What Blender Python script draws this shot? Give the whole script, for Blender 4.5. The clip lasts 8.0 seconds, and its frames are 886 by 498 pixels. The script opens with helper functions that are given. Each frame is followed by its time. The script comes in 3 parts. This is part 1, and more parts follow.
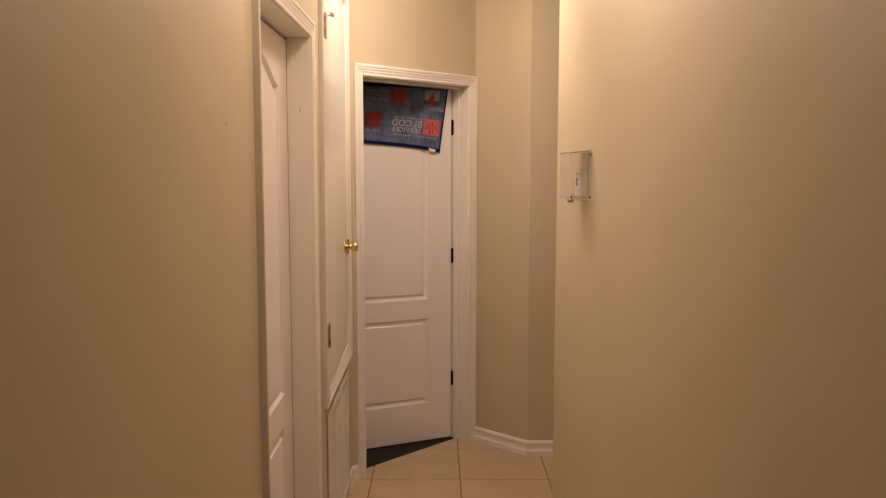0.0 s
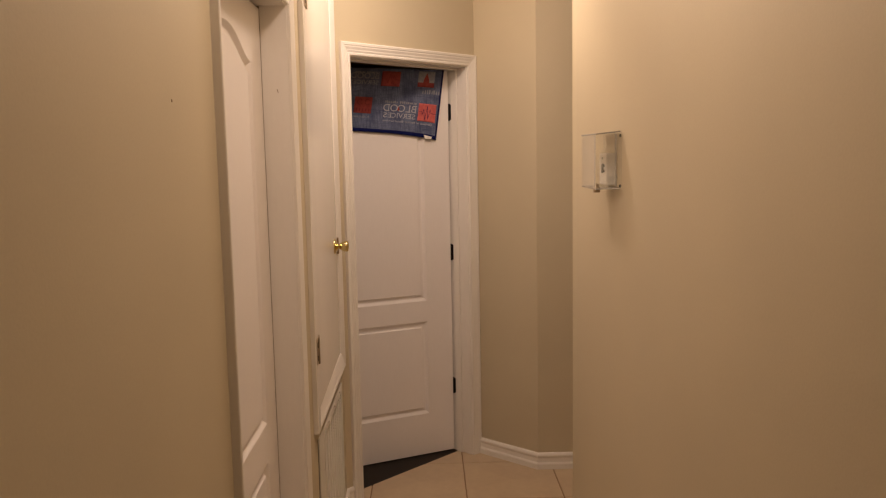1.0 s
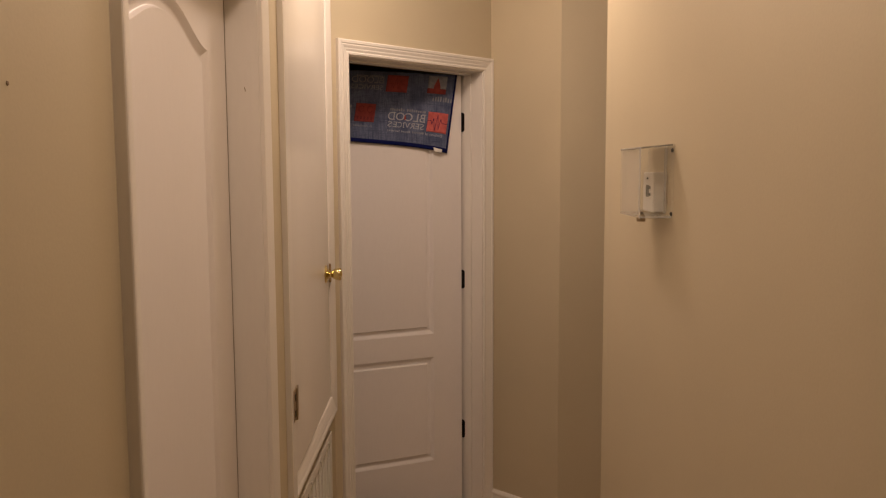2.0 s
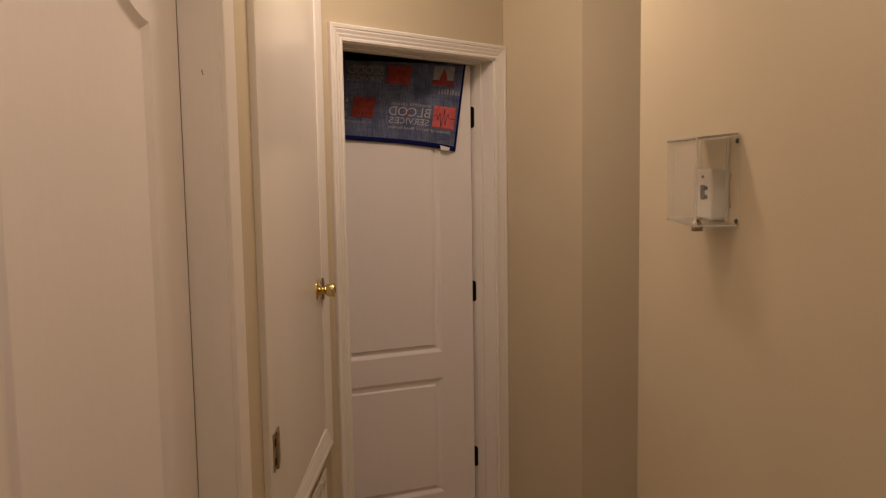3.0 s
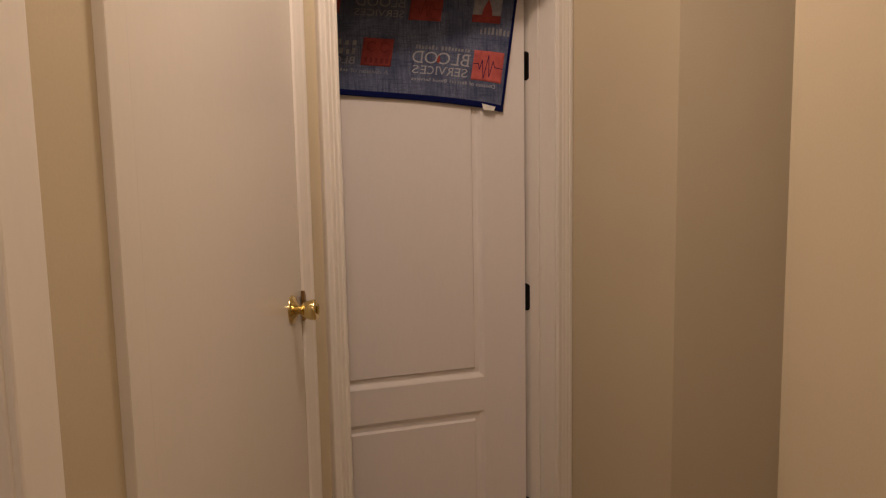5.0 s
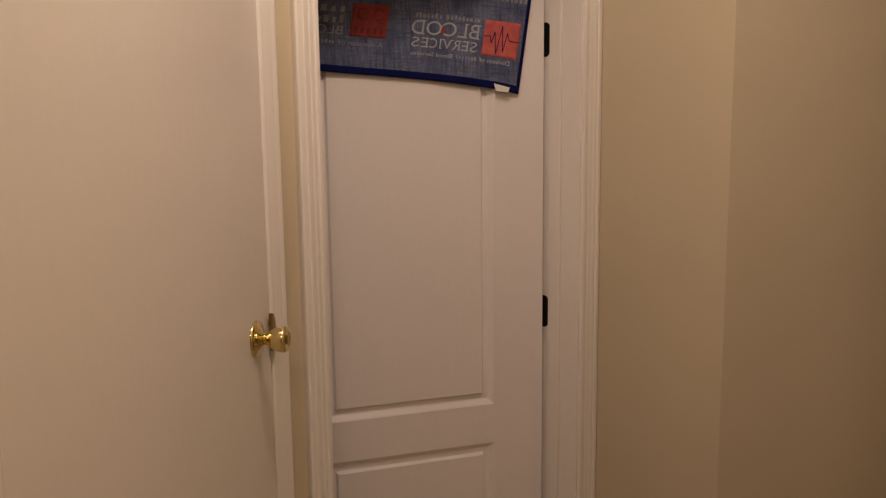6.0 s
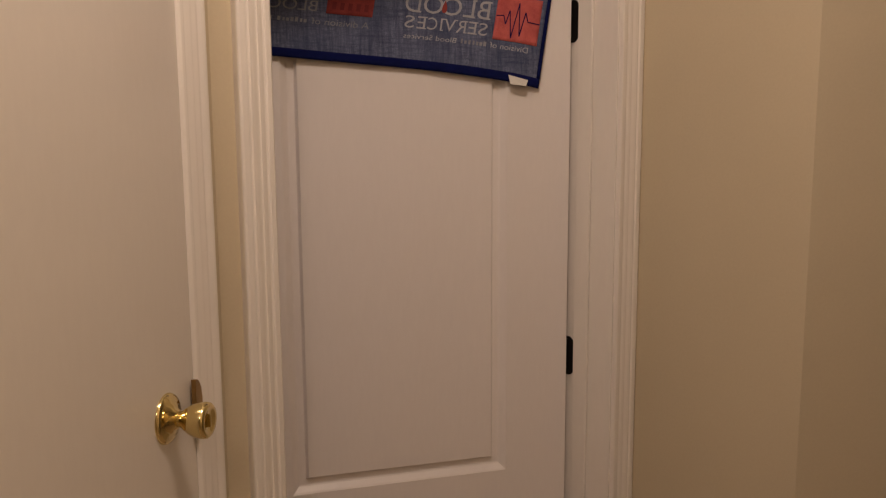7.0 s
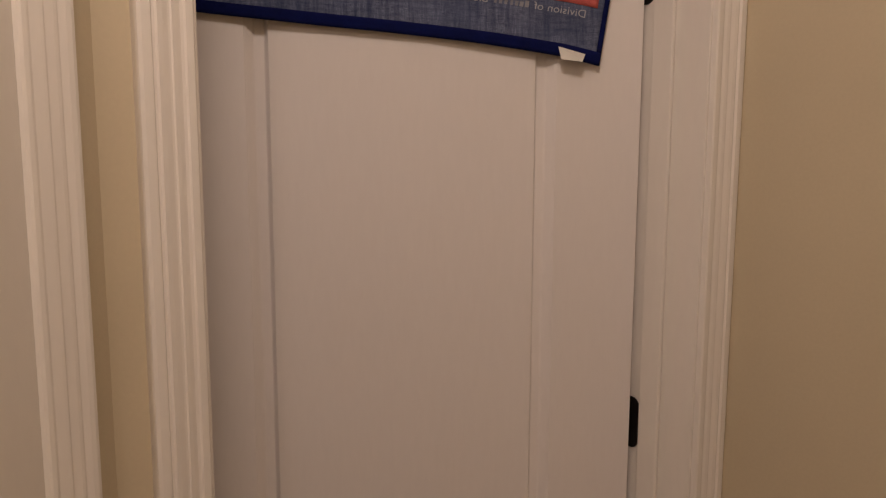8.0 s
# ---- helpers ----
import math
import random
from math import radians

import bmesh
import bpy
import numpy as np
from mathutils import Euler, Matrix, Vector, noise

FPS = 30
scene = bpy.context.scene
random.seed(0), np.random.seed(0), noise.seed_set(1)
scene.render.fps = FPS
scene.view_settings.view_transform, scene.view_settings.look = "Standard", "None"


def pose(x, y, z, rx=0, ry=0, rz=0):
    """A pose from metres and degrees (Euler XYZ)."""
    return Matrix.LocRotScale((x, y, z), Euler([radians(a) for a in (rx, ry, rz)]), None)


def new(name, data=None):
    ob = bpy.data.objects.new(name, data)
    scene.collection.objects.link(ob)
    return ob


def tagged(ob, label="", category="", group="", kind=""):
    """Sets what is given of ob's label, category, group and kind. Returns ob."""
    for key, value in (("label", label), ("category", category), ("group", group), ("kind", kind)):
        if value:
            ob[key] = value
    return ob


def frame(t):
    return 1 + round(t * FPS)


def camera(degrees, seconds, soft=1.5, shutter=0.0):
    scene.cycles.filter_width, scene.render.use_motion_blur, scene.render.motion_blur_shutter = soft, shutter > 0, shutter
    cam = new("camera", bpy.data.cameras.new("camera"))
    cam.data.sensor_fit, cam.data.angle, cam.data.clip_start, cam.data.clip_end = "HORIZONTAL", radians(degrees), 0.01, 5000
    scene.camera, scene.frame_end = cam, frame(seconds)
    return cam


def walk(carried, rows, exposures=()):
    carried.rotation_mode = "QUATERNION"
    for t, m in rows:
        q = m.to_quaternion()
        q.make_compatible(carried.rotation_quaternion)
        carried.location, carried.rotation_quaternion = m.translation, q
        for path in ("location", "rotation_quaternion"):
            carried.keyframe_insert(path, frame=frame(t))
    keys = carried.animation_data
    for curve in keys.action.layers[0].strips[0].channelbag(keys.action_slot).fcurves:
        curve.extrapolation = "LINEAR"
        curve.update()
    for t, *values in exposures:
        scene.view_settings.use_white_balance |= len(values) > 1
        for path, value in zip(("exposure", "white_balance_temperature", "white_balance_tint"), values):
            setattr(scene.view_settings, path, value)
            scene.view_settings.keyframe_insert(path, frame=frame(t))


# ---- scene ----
# ---------------------------------------------------------------- camera
cam = camera(57.0, 8.0, soft=1.25)
ROWS = [
    (0.0, -0.2116, -4.6749, 1.6187, 84.05, -0.05, -0.34),
    (0.5, -0.2554, -4.4645, 1.6197, 83.51, 0.39, -0.76),
    (1.0, -0.2514, -4.2741, 1.6077, 83.39, 1.11, -1.11),
    (1.5, -0.2212, -3.9798, 1.6132, 83.81, 0.80, -0.48),
    (1.7, -0.2113, -3.9023, 1.6119, 84.05, 0.53, -0.17),
    (2.8, -0.2093, -3.4974, 1.6144, 84.80, 0.50, 0.85),
    (3.0, -0.1989, -3.4214, 1.6072, 84.48, 0.89, 0.95),
    (3.5, -0.1641, -3.2135, 1.5960, 83.54, 1.86, 1.96),
    (4.0, -0.1180, -2.9707, 1.6021, 83.85, 1.00, 4.29),
    (4.2, -0.1028, -2.9006, 1.5993, 83.63, 0.77, 5.02),
    (5.3, -0.1384, -2.4651, 1.5964, 82.18, 1.11, 6.05),
    (5.5, -0.1509, -2.3973, 1.5948, 82.04, 1.03, 6.00),
    (6.0, -0.1631, -2.1978, 1.5927, 81.68, 0.69, 6.28),
    (6.5, -0.1525, -1.9638, 1.6016, 82.09, 0.23, 7.23),
    (7.0, -0.1609, -1.7778, 1.5854, 82.08, 0.36, 7.98),
    (7.5, -0.1984, -1.5235, 1.5775, 82.18, 0.12, 8.64),
    (8.0, -0.1980, -1.3346, 1.5790, 81.88, -0.15, 10.86),
]
walk(cam, [(t, pose(x, y, z, rx, ry, rz)) for t, x, y, z, rx, ry, rz in ROWS],
     [(0.0, 0.42, 6500, 10), (0.5, 0.36, 6500, 10), (1.0, 0.29, 6500, 10), (1.5, 0.14, 6500, 10), (3.0, -0.17, 6500, 10), (3.5, -0.11, 6430, 10),
      (4.0, -0.15, 6430, 10), (5.5, -0.06, 6340, 10), (6.5, -0.07, 6340, 10), (7.0, -0.08, 6260, 10), (8.0, -0.08, 6030, 10)])

# ---------------------------------------------------------------- light
CEIL = 2.72
world = bpy.data.worlds.new("world")
scene.world = world
world.use_nodes = True
world.node_tree.nodes["Background"].inputs[0].default_value = (0.9, 0.7, 0.5, 1)
world.node_tree.nodes["Background"].inputs[1].default_value = 0.0


WARM = (1.0, 0.765, 0.615)


def hall_lamp(x, y, drop, watts, size):
    """A frosted dome of the hall's ceiling: a round glow, and its broad underside that throws more light down."""
    glow = bpy.data.lights.new("hall_lamp", "POINT")
    glow.shadow_soft_size, glow.energy, glow.color = size, watts * 0.5, WARM
    new("hall_lamp", glow).matrix_world = pose(x, y, CEIL - drop)
    under = bpy.data.lights.new("hall_lamp", "AREA")
    under.shape, under.size, under.energy, under.color = "DISK", 2 * size, watts * 0.125, WARM
    new("hall_lamp", under).matrix_world = pose(x, y, CEIL - drop - 0.01)


hall_lamp(-0.26, -1.22, 0.14, 28.0, 0.11)
hall_lamp(-0.18, -2.74, 0.14, 15.5, 0.09)


# ---------------------------------------------------------------- materials
def material(name, colour, rough=0.5, metal=0.0, vary=0.06, scale=3.0, grain=60.0, bump=0.05, stretch=(1, 1, 1), second=None, coat=0.0):
    """Principled surface with broad and fine variation and a fine relief."""
    m = bpy.data.materials.new(name)
    m.use_nodes = True
    nt = m.node_tree
    n, l = nt.nodes, nt.links
    b = n["Principled BSDF"]
    b.inputs["Metallic"].default_value = metal
    b.inputs["Coat Weight"].default_value = coat
    co = n.new("ShaderNodeTexCoord")
    mp = n.new("ShaderNodeMapping")
    mp.inputs["Scale"].default_value = stretch
    l.new(co.outputs["Object"], mp.inputs["Vector"])
    big, fine = n.new("ShaderNodeTexNoise"), n.new("ShaderNodeTexNoise")
    big.inputs["Scale"].default_value, big.inputs["Detail"].default_value = scale, 4
    fine.inputs["Scale"].default_value, fine.inputs["Detail"].default_value = grain, 3
    l.new(mp.outputs[0], big.inputs["Vector"])
    l.new(mp.outputs[0], fine.inputs["Vector"])
    ramp = n.new("ShaderNodeValToRGB")
    a, z = ramp.color_ramp.elements
    other = second or tuple(c * (1 - 2 * vary) for c in colour)
    a.position, z.position = 0.3, 0.7
    a.color, z.color = (*other, 1), (*colour, 1)
    mix = n.new("ShaderNodeMix")
    mix.inputs[0].default_value = 0.35
    l.new(big.outputs[0], mix.inputs[2])
    l.new(fine.outputs[0], mix.inputs[3])
    l.new(mix.outputs[0], ramp.inputs[0])
    l.new(ramp.outputs[0], b.inputs["Base Color"])
    rr = n.new("ShaderNodeMapRange")
    rr.inputs[3].default_value, rr.inputs[4].default_value = rough * 0.85, min(1.0, rough * 1.15)
    l.new(big.outputs[0], rr.inputs[0])
    l.new(rr.outputs[0], b.inputs["Roughness"])
    if bump:
        bp = n.new("ShaderNodeBump")
        bp.inputs["Strength"].default_value, bp.inputs["Distance"].default_value = bump, 0.002
        l.new(fine.outputs[0], bp.inputs["Height"])
        l.new(bp.outputs[0], b.inputs["Normal"])
    return m


PAINT = material("beige_wall_paint", (0.615, 0.532, 0.378), 0.55, vary=0.045, scale=2.4, grain=190, bump=0.10)
CEILING = material("white_ceiling_paint", (0.78, 0.76, 0.72), 0.8, vary=0.03, scale=1.5, grain=120, bump=0.2)
TRIM = material("white_trim_paint", (0.87, 0.825, 0.765), 0.30, vary=0.03, scale=5, grain=90, bump=0.05, stretch=(1, 1, 0.25))
DOOR = material("white_door_paint", (0.88, 0.835, 0.815), 0.36, vary=0.025, scale=3, grain=140, bump=0.05, stretch=(1, 1, 0.2))
SLAB = material("white_gloss_door_paint", (0.81, 0.764, 0.695), 0.24, vary=0.025, scale=2, grain=110, bump=0.04, stretch=(1, 1, 0.3))
TILE = material("beige_ceramic_tile", (0.62, 0.485, 0.325), 0.30, vary=0.1, scale=5, grain=26, bump=0.02, second=(0.51, 0.38, 0.25))
GROUT = material("brown_grout", (0.37, 0.235, 0.135), 0.9, vary=0.15, scale=20, grain=200, bump=0.2)
BRASS = material("polished_brass", (0.78, 0.64, 0.31), 0.085, 1.0, vary=0.05, scale=20, grain=200, bump=0.01)
BRASSDULL = material("aged_brass", (0.40, 0.26, 0.115), 0.40, 1.0, vary=0.12, scale=40, grain=300, bump=0.03)
NICKEL = material("worn_nickel", (0.52, 0.42, 0.30), 0.42, 1.0, vary=0.15, scale=30, grain=200, bump=0.04)
BLACK = material("black_hinge_metal", (0.012, 0.010, 0.010), 0.42, 0.3, vary=0.1, scale=40, grain=300, bump=0.04)
DARKHOLE = material("dark_slot", (0.03, 0.025, 0.02), 0.8, vary=0.1)
SCUFF_AND_GAP = material("brown_scuff_and_gap_shade", (0.36, 0.26, 0.17), 0.8, vary=0.2, scale=60)
RUBBER = material("white_rubber", (0.78, 0.74, 0.66), 0.6, vary=0.04)
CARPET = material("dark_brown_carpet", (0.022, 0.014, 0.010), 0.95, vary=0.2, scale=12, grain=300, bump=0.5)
STAT = material("white_plastic", (0.80, 0.78, 0.74), 0.4, vary=0.02)
LCD = material("grey_display", (0.10, 0.11, 0.10), 0.25, vary=0.05)
GRILLE = material("white_enamelled_metal", (0.80, 0.77, 0.71), 0.3, vary=0.03, scale=8)
INK_RED = material("red_print", (0.66, 0.165, 0.15), 0.9, scale=55, grain=620, bump=0.4, second=(0.42, 0.085, 0.085))
INK_WHITE = material("pale_print", (0.50, 0.50, 0.54), 0.9, scale=70, grain=700, bump=0.4, second=(0.33, 0.34, 0.39))
INK_DARK = material("dark_print", (0.21, 0.042, 0.045), 0.9, vary=0.1, scale=60)
INK_GREY = material("grey_pale_print", (0.36, 0.36, 0.39), 0.9, scale=60, grain=700, bump=0.4, second=(0.19, 0.195, 0.235))
# darker copy of the red print, with the doorway's shade in its colour
INK_SHADED = material("shaded_red_print", (0.37, 0.075, 0.065), 0.9, scale=45, grain=620, bump=0.4, second=(0.20, 0.040, 0.042))
HEM = material("navy_hem", (0.006, 0.010, 0.085), 0.85, vary=0.2, scale=30, grain=400, bump=0.4)
LABEL = material("white_fabric_label", (0.75, 0.72, 0.66), 0.7, vary=0.05, scale=40)


def woven(name):
    """Blue-grey terry weave: pale warp and weft threads over a navy ground, with darker worn runs."""
    m = material(name, (0.075, 0.096, 0.180), 0.95, vary=0.2, scale=22, grain=420, bump=0.6, second=(0.022, 0.032, 0.082))
    n, l = m.node_tree.nodes, m.node_tree.links
    b = n["Principled BSDF"]
    ramp = b.inputs["Base Color"].links[0].from_socket
    co = n.new("ShaderNodeTexCoord")

    def threads(stretch, scale, detail, lo, hi):
        mp, no, rr = n.new("ShaderNodeMapping"), n.new("ShaderNodeTexNoise"), n.new("ShaderNodeMapRange")
        mp.inputs["Scale"].default_value = stretch
        no.inputs["Scale"].default_value, no.inputs["Detail"].default_value = scale, detail
        rr.inputs[1].default_value, rr.inputs[2].default_value = lo, hi
        l.new(co.outputs["Object"], mp.inputs["Vector"])
        l.new(mp.outputs[0], no.inputs["Vector"])
        l.new(no.outputs[0], rr.inputs[0])
        return rr.outputs[0]

    def join(how, a, c):
        k = n.new("ShaderNodeMath")
        k.operation = how
        l.new(a, k.inputs[0])
        l.new(c, k.inputs[1])
        return k.outputs[0]

    warp = threads((1, 1, 0.16), 760, 4, 0.28, 0.72)
    weft = threads((0.16, 1, 1), 820, 4, 0.28, 0.72)
    runs = join("MULTIPLY", threads((1, 1, 0.07), 210, 4, 0.18, 0.58), threads((0.10, 1, 1), 240, 4, 0.12, 0.52))
    pale = join("MULTIPLY", join("MULTIPLY", join("MAXIMUM", warp, weft), runs), threads((1, 1, 0.6), 14, 4, 0.18, 0.56))
    mix = n.new("ShaderNodeMix")
    mix.data_type = "RGBA"
    mix.inputs["B"].default_value = (0.225, 0.255, 0.375, 1)
    l.new(pale, mix.inputs["Factor"])
    l.new(ramp, mix.inputs["A"])
    l.new(mix.outputs["Result"], b.inputs["Base Color"])
    return m


TOWEL = woven("blue_woven_towel")
for m in (TOWEL, HEM, INK_RED, INK_WHITE, INK_DARK, INK_SHADED, INK_GREY):
    m.node_tree.nodes["Principled BSDF"].inputs["Specular IOR Level"].default_value = 0.08


def clear_acrylic(name, haze, pass_through=0.93):
    """Thin clear plastic: see-through, slightly hazy, with a Fresnel gloss."""
    m = bpy.data.materials.new(name)
    m.use_nodes = True
    n, l = m.node_tree.nodes, m.node_tree.links
    n.remove(n["Principled BSDF"])
    clear, dull, gloss = n.new("ShaderNodeBsdfTransparent"), n.new("ShaderNodeBsdfDiffuse"), n.new("ShaderNodeBsdfGlossy")
    clear.inputs[0].default_value = (pass_through, pass_through, pass_through * 0.99, 1)
    dull.inputs[0].default_value = (0.9, 0.88, 0.85, 1)
    gloss.inputs[1].default_value = 0.06
    a, b, f = n.new("ShaderNodeMixShader"), n.new("ShaderNodeMixShader"), n.new("ShaderNodeLayerWeight")
    power, rise = n.new("ShaderNodeMath"), n.new("ShaderNodeMath")
    power.operation, rise.operation = "POWER", "MULTIPLY_ADD"
    power.inputs[1].default_value, rise.inputs[1].default_value, rise.inputs[2].default_value = 4.0, 0.35, 0.03
    l.new(f.outputs["Facing"], power.inputs[0])
    l.new(power.outputs[0], rise.inputs[0])
    a.inputs[0].default_value = haze
    l.new(clear.outputs[0], a.inputs[1])
    l.new(dull.outputs[0], a.inputs[2])
    l.new(rise.outputs[0], b.inputs[0])
    l.new(a.outputs[0], b.inputs[1])
    l.new(gloss.outputs[0], b.inputs[2])
    l.new(b.outputs[0], n["Material Output"].inputs[0])
    return m


ACRYLIC = clear_acrylic("clear_acrylic", 0.035, 0.985)
ACRYLIC_EDGE = clear_acrylic("acrylic_edge", 0.40, 1.0)
ACRYLIC_FRONT = clear_acrylic("hazy_front_acrylic", 0.075, 1.0)
# plates tinted darker, to imitate the shade inside and below the box
ACRYLIC_BASE = clear_acrylic("darkened_base_acrylic", 0.16, 0.84)
ACRYLIC_PLATE = clear_acrylic("darkened_plate_acrylic", 0.16, 0.55)


# ---------------------------------------------------------------- mesh helpers
def part(name, bm, mat, parent=None, label="", smooth=False):
    me = bpy.data.meshes.new(name)
    bmesh.ops.recalc_face_normals(bm, faces=bm.faces)
    bm.to_mesh(me)
    bm.free()
    me.materials.append(mat)
    if smooth:
        me.shade_smooth()
    ob = new(name, me)
    if parent:
        ob.parent = parent
    if label:
        ob["label"] = label
    return ob


def thing(name, m=None, label="", category="", kind="", group=""):
    ob = new(name)
    ob.empty_display_size = 0.05
    if m:
        ob.matrix_world = m
    return tagged(ob, label, category, group, kind)


def box(x0, x1, y0, y1, z0, z1, bevel=0.0, seg=2, bm=None):
    tmp = bmesh.new()
    bmesh.ops.create_cube(tmp, size=1, matrix=Matrix.LocRotScale(((x0 + x1) / 2, (y0 + y1) / 2, (z0 + z1) / 2), None, (x1 - x0, y1 - y0, z1 - z0)))
    if bevel:
        bmesh.ops.bevel(tmp, geom=tmp.edges[:], offset=bevel, segments=seg, affect="EDGES", profile=0.5)
    return tmp


def lathe(profile, steps=32, axis="z"):
    """Surface of revolution of (radius, height) pairs round z, or round x when axis is x."""
    bm = bmesh.new()
    rings = []
    for r, h in profile:
        ring = []
        for i in range(steps):
            a = 2 * math.pi * i / steps
            p = (r * math.cos(a), r * math.sin(a), h) if axis == "z" else (h, r * math.cos(a), r * math.sin(a))
            ring.append(bm.verts.new(p))
        rings.append(ring)
    for p, q in zip(rings, rings[1:]):
        for i in range(steps):
            bm.faces.new((p[i], p[(i + 1) % steps], q[(i + 1) % steps], q[i]))
    bm.faces.new(rings[0][::-1])
    bm.faces.new(rings[-1])
    return bm


def prism(outline, depth_of, axis_map):
    """Closed prism of a 2D outline between two depths, placed by axis_map(u, v, d)."""
    bm = bmesh.new()
    d0, d1 = depth_of
    a = [bm.verts.new(axis_map(u, v, d0)) for u, v in outline]
    b = [bm.verts.new(axis_map(u, v, d1)) for u, v in outline]
    bm.faces.new(a)
    bm.faces.new(b[::-1])
    k = len(outline)
    for i in range(k):
        bm.faces.new((a[i], b[i], b[(i + 1) % k], a[(i + 1) % k]))
    return bm


def pierced_wall(name, us, zs, solid, thick, m, mat, label):
    """A wall on the plane y = 0 of pose m, going back to y = thick, as cells of a grid; solid(i, j) says which cells are there."""
    bm = bmesh.new()
    nu, nz = len(us) - 1, len(zs) - 1
    ok = [[0 <= i < nu and 0 <= j < nz and solid(i, j) for j in range(-1, nz + 1)] for i in range(-1, nu + 1)]
    cache = {}

    def v(i, j, d):
        if (i, j, d) not in cache:
            cache[i, j, d] = bm.verts.new((us[i], d, zs[j]))
        return cache[i, j, d]

    for i in range(nu):
        for j in range(nz):
            if not ok[i + 1][j + 1]:
                continue
            for d in (0, thick):
                bm.faces.new((v(i, j, d), v(i + 1, j, d), v(i + 1, j + 1, d), v(i, j + 1, d)))
            for di, dj, e in ((-1, 0, ((i, j), (i, j + 1))), (1, 0, ((i + 1, j), (i + 1, j + 1))), (0, -1, ((i, j), (i + 1, j))), (0, 1, ((i, j + 1), (i + 1, j + 1)))):
                if not ok[i + 1 + di][j + 1 + dj]:
                    (a, b), (c, e2) = e
                    bm.faces.new((v(a, b, 0), v(c, e2, 0), v(c, e2, thick), v(a, b, thick)))
    ob = part(name, bm, mat)
    ob.matrix_world = m
    return tagged(ob, label, "wall", kind="structure")


# casing section: distance out from the opening, thickness off the wall
CASING = [(0.0, 0.0), (0.0, 0.0085), (0.002, 0.0105), (0.009, 0.0115), (0.011, 0.0095), (0.014, 0.0095), (0.0185, 0.0118), (0.0225, 0.0131), (0.0240, 0.0117), (0.0262, 0.0121), (0.0320, 0.0149), (0.037, 0.0165), (0.039, 0.0145), (0.0415, 0.0145), (0.0435, 0.0180), (0.052, 0.0190), (0.0555, 0.0175), (0.057, 0.0140), (0.057, 0.0)]


SOFT = [(0.0, 0.0), (0.001, 0.0036), (0.003, 0.0060), (0.0068, 0.0076), (0.0085, 0.0062), (0.0110, 0.0066), (0.0190, 0.0104), (0.0215, 0.0114), (0.0232, 0.0094), (0.0258, 0.0098), (0.0330, 0.0129), (0.0358, 0.0137), (0.0374, 0.0117), (0.0400, 0.0121), (0.0455, 0.0157), (0.050, 0.0174), (0.054, 0.0174), (0.0562, 0.0158), (0.057, 0.0130), (0.057, 0.0)]


def casing_leg(side, x, z0, ztop, grow, size, foot=0.0, section=CASING):
    """Upright of a door casing in the wall's frame (x along, y out of the room, z up). side is -1 or 1; the top is mitred; foot mitres the bottom too."""
    bm = bmesh.new()
    lo, hi = [], []
    for a, d in section:
        a *= size
        lo.append(bm.verts.new((x + side * a, -d, z0 - foot * a)))
        hi.append(bm.verts.new((x + side * a, -d, ztop + grow * a)))
    k = len(lo)
    for i in range(k - 1):
        bm.faces.new((lo[i], lo[i + 1], hi[i + 1], hi[i]))
    bm.faces.new((lo[-1], lo[0], hi[0], hi[-1]))
    bm.faces.new(lo)
    bm.faces.new(hi)
    return bm


def casing_bar(x0, x1, z, up, size, mitre0=1.0, mitre1=1.0, section=CASING):
    """Head (up = 1) or sill (up = -1) of a casing, with mitred ends."""
    bm = bmesh.new()
    lo, hi = [], []
    for a, d in section:
        a *= size
        lo.append(bm.verts.new((x0 - mitre0 * a, -d, z + up * a)))
        hi.append(bm.verts.new((x1 + mitre1 * a, -d, z + up * a)))
    k = len(lo)
    for i in range(k - 1):
        bm.faces.new((lo[i], lo[i + 1], hi[i + 1], hi[i]))
    bm.faces.new((lo[-1], lo[0], hi[0], hi[-1]))
    bm.faces.new(lo)
    bm.faces.new(hi)
    return bm


def panel_outline(x0, x1, z0, z1, rise, inset, steps=28):
    """Panel edge moved inwards by inset; the top is an eyebrow arch when rise is above zero."""
    a, b, c = x0 + inset, x1 - inset, z0 + inset
    pts = [(a, c), (b, c)]
    if rise <= 0:
        return pts + [(b, z1 - inset), (a, z1 - inset)]
    half, mid = (x1 - x0) / 2, (x0 + x1) / 2
    for i in range(steps + 1):
        u = b + (a - b) * i / steps
        k = (u - mid) / half
        pts.append((u, z1 - inset + rise * (0.5 + 0.5 * math.cos(math.pi * min(1.0, abs(k)) ** 1.15))))
    return pts


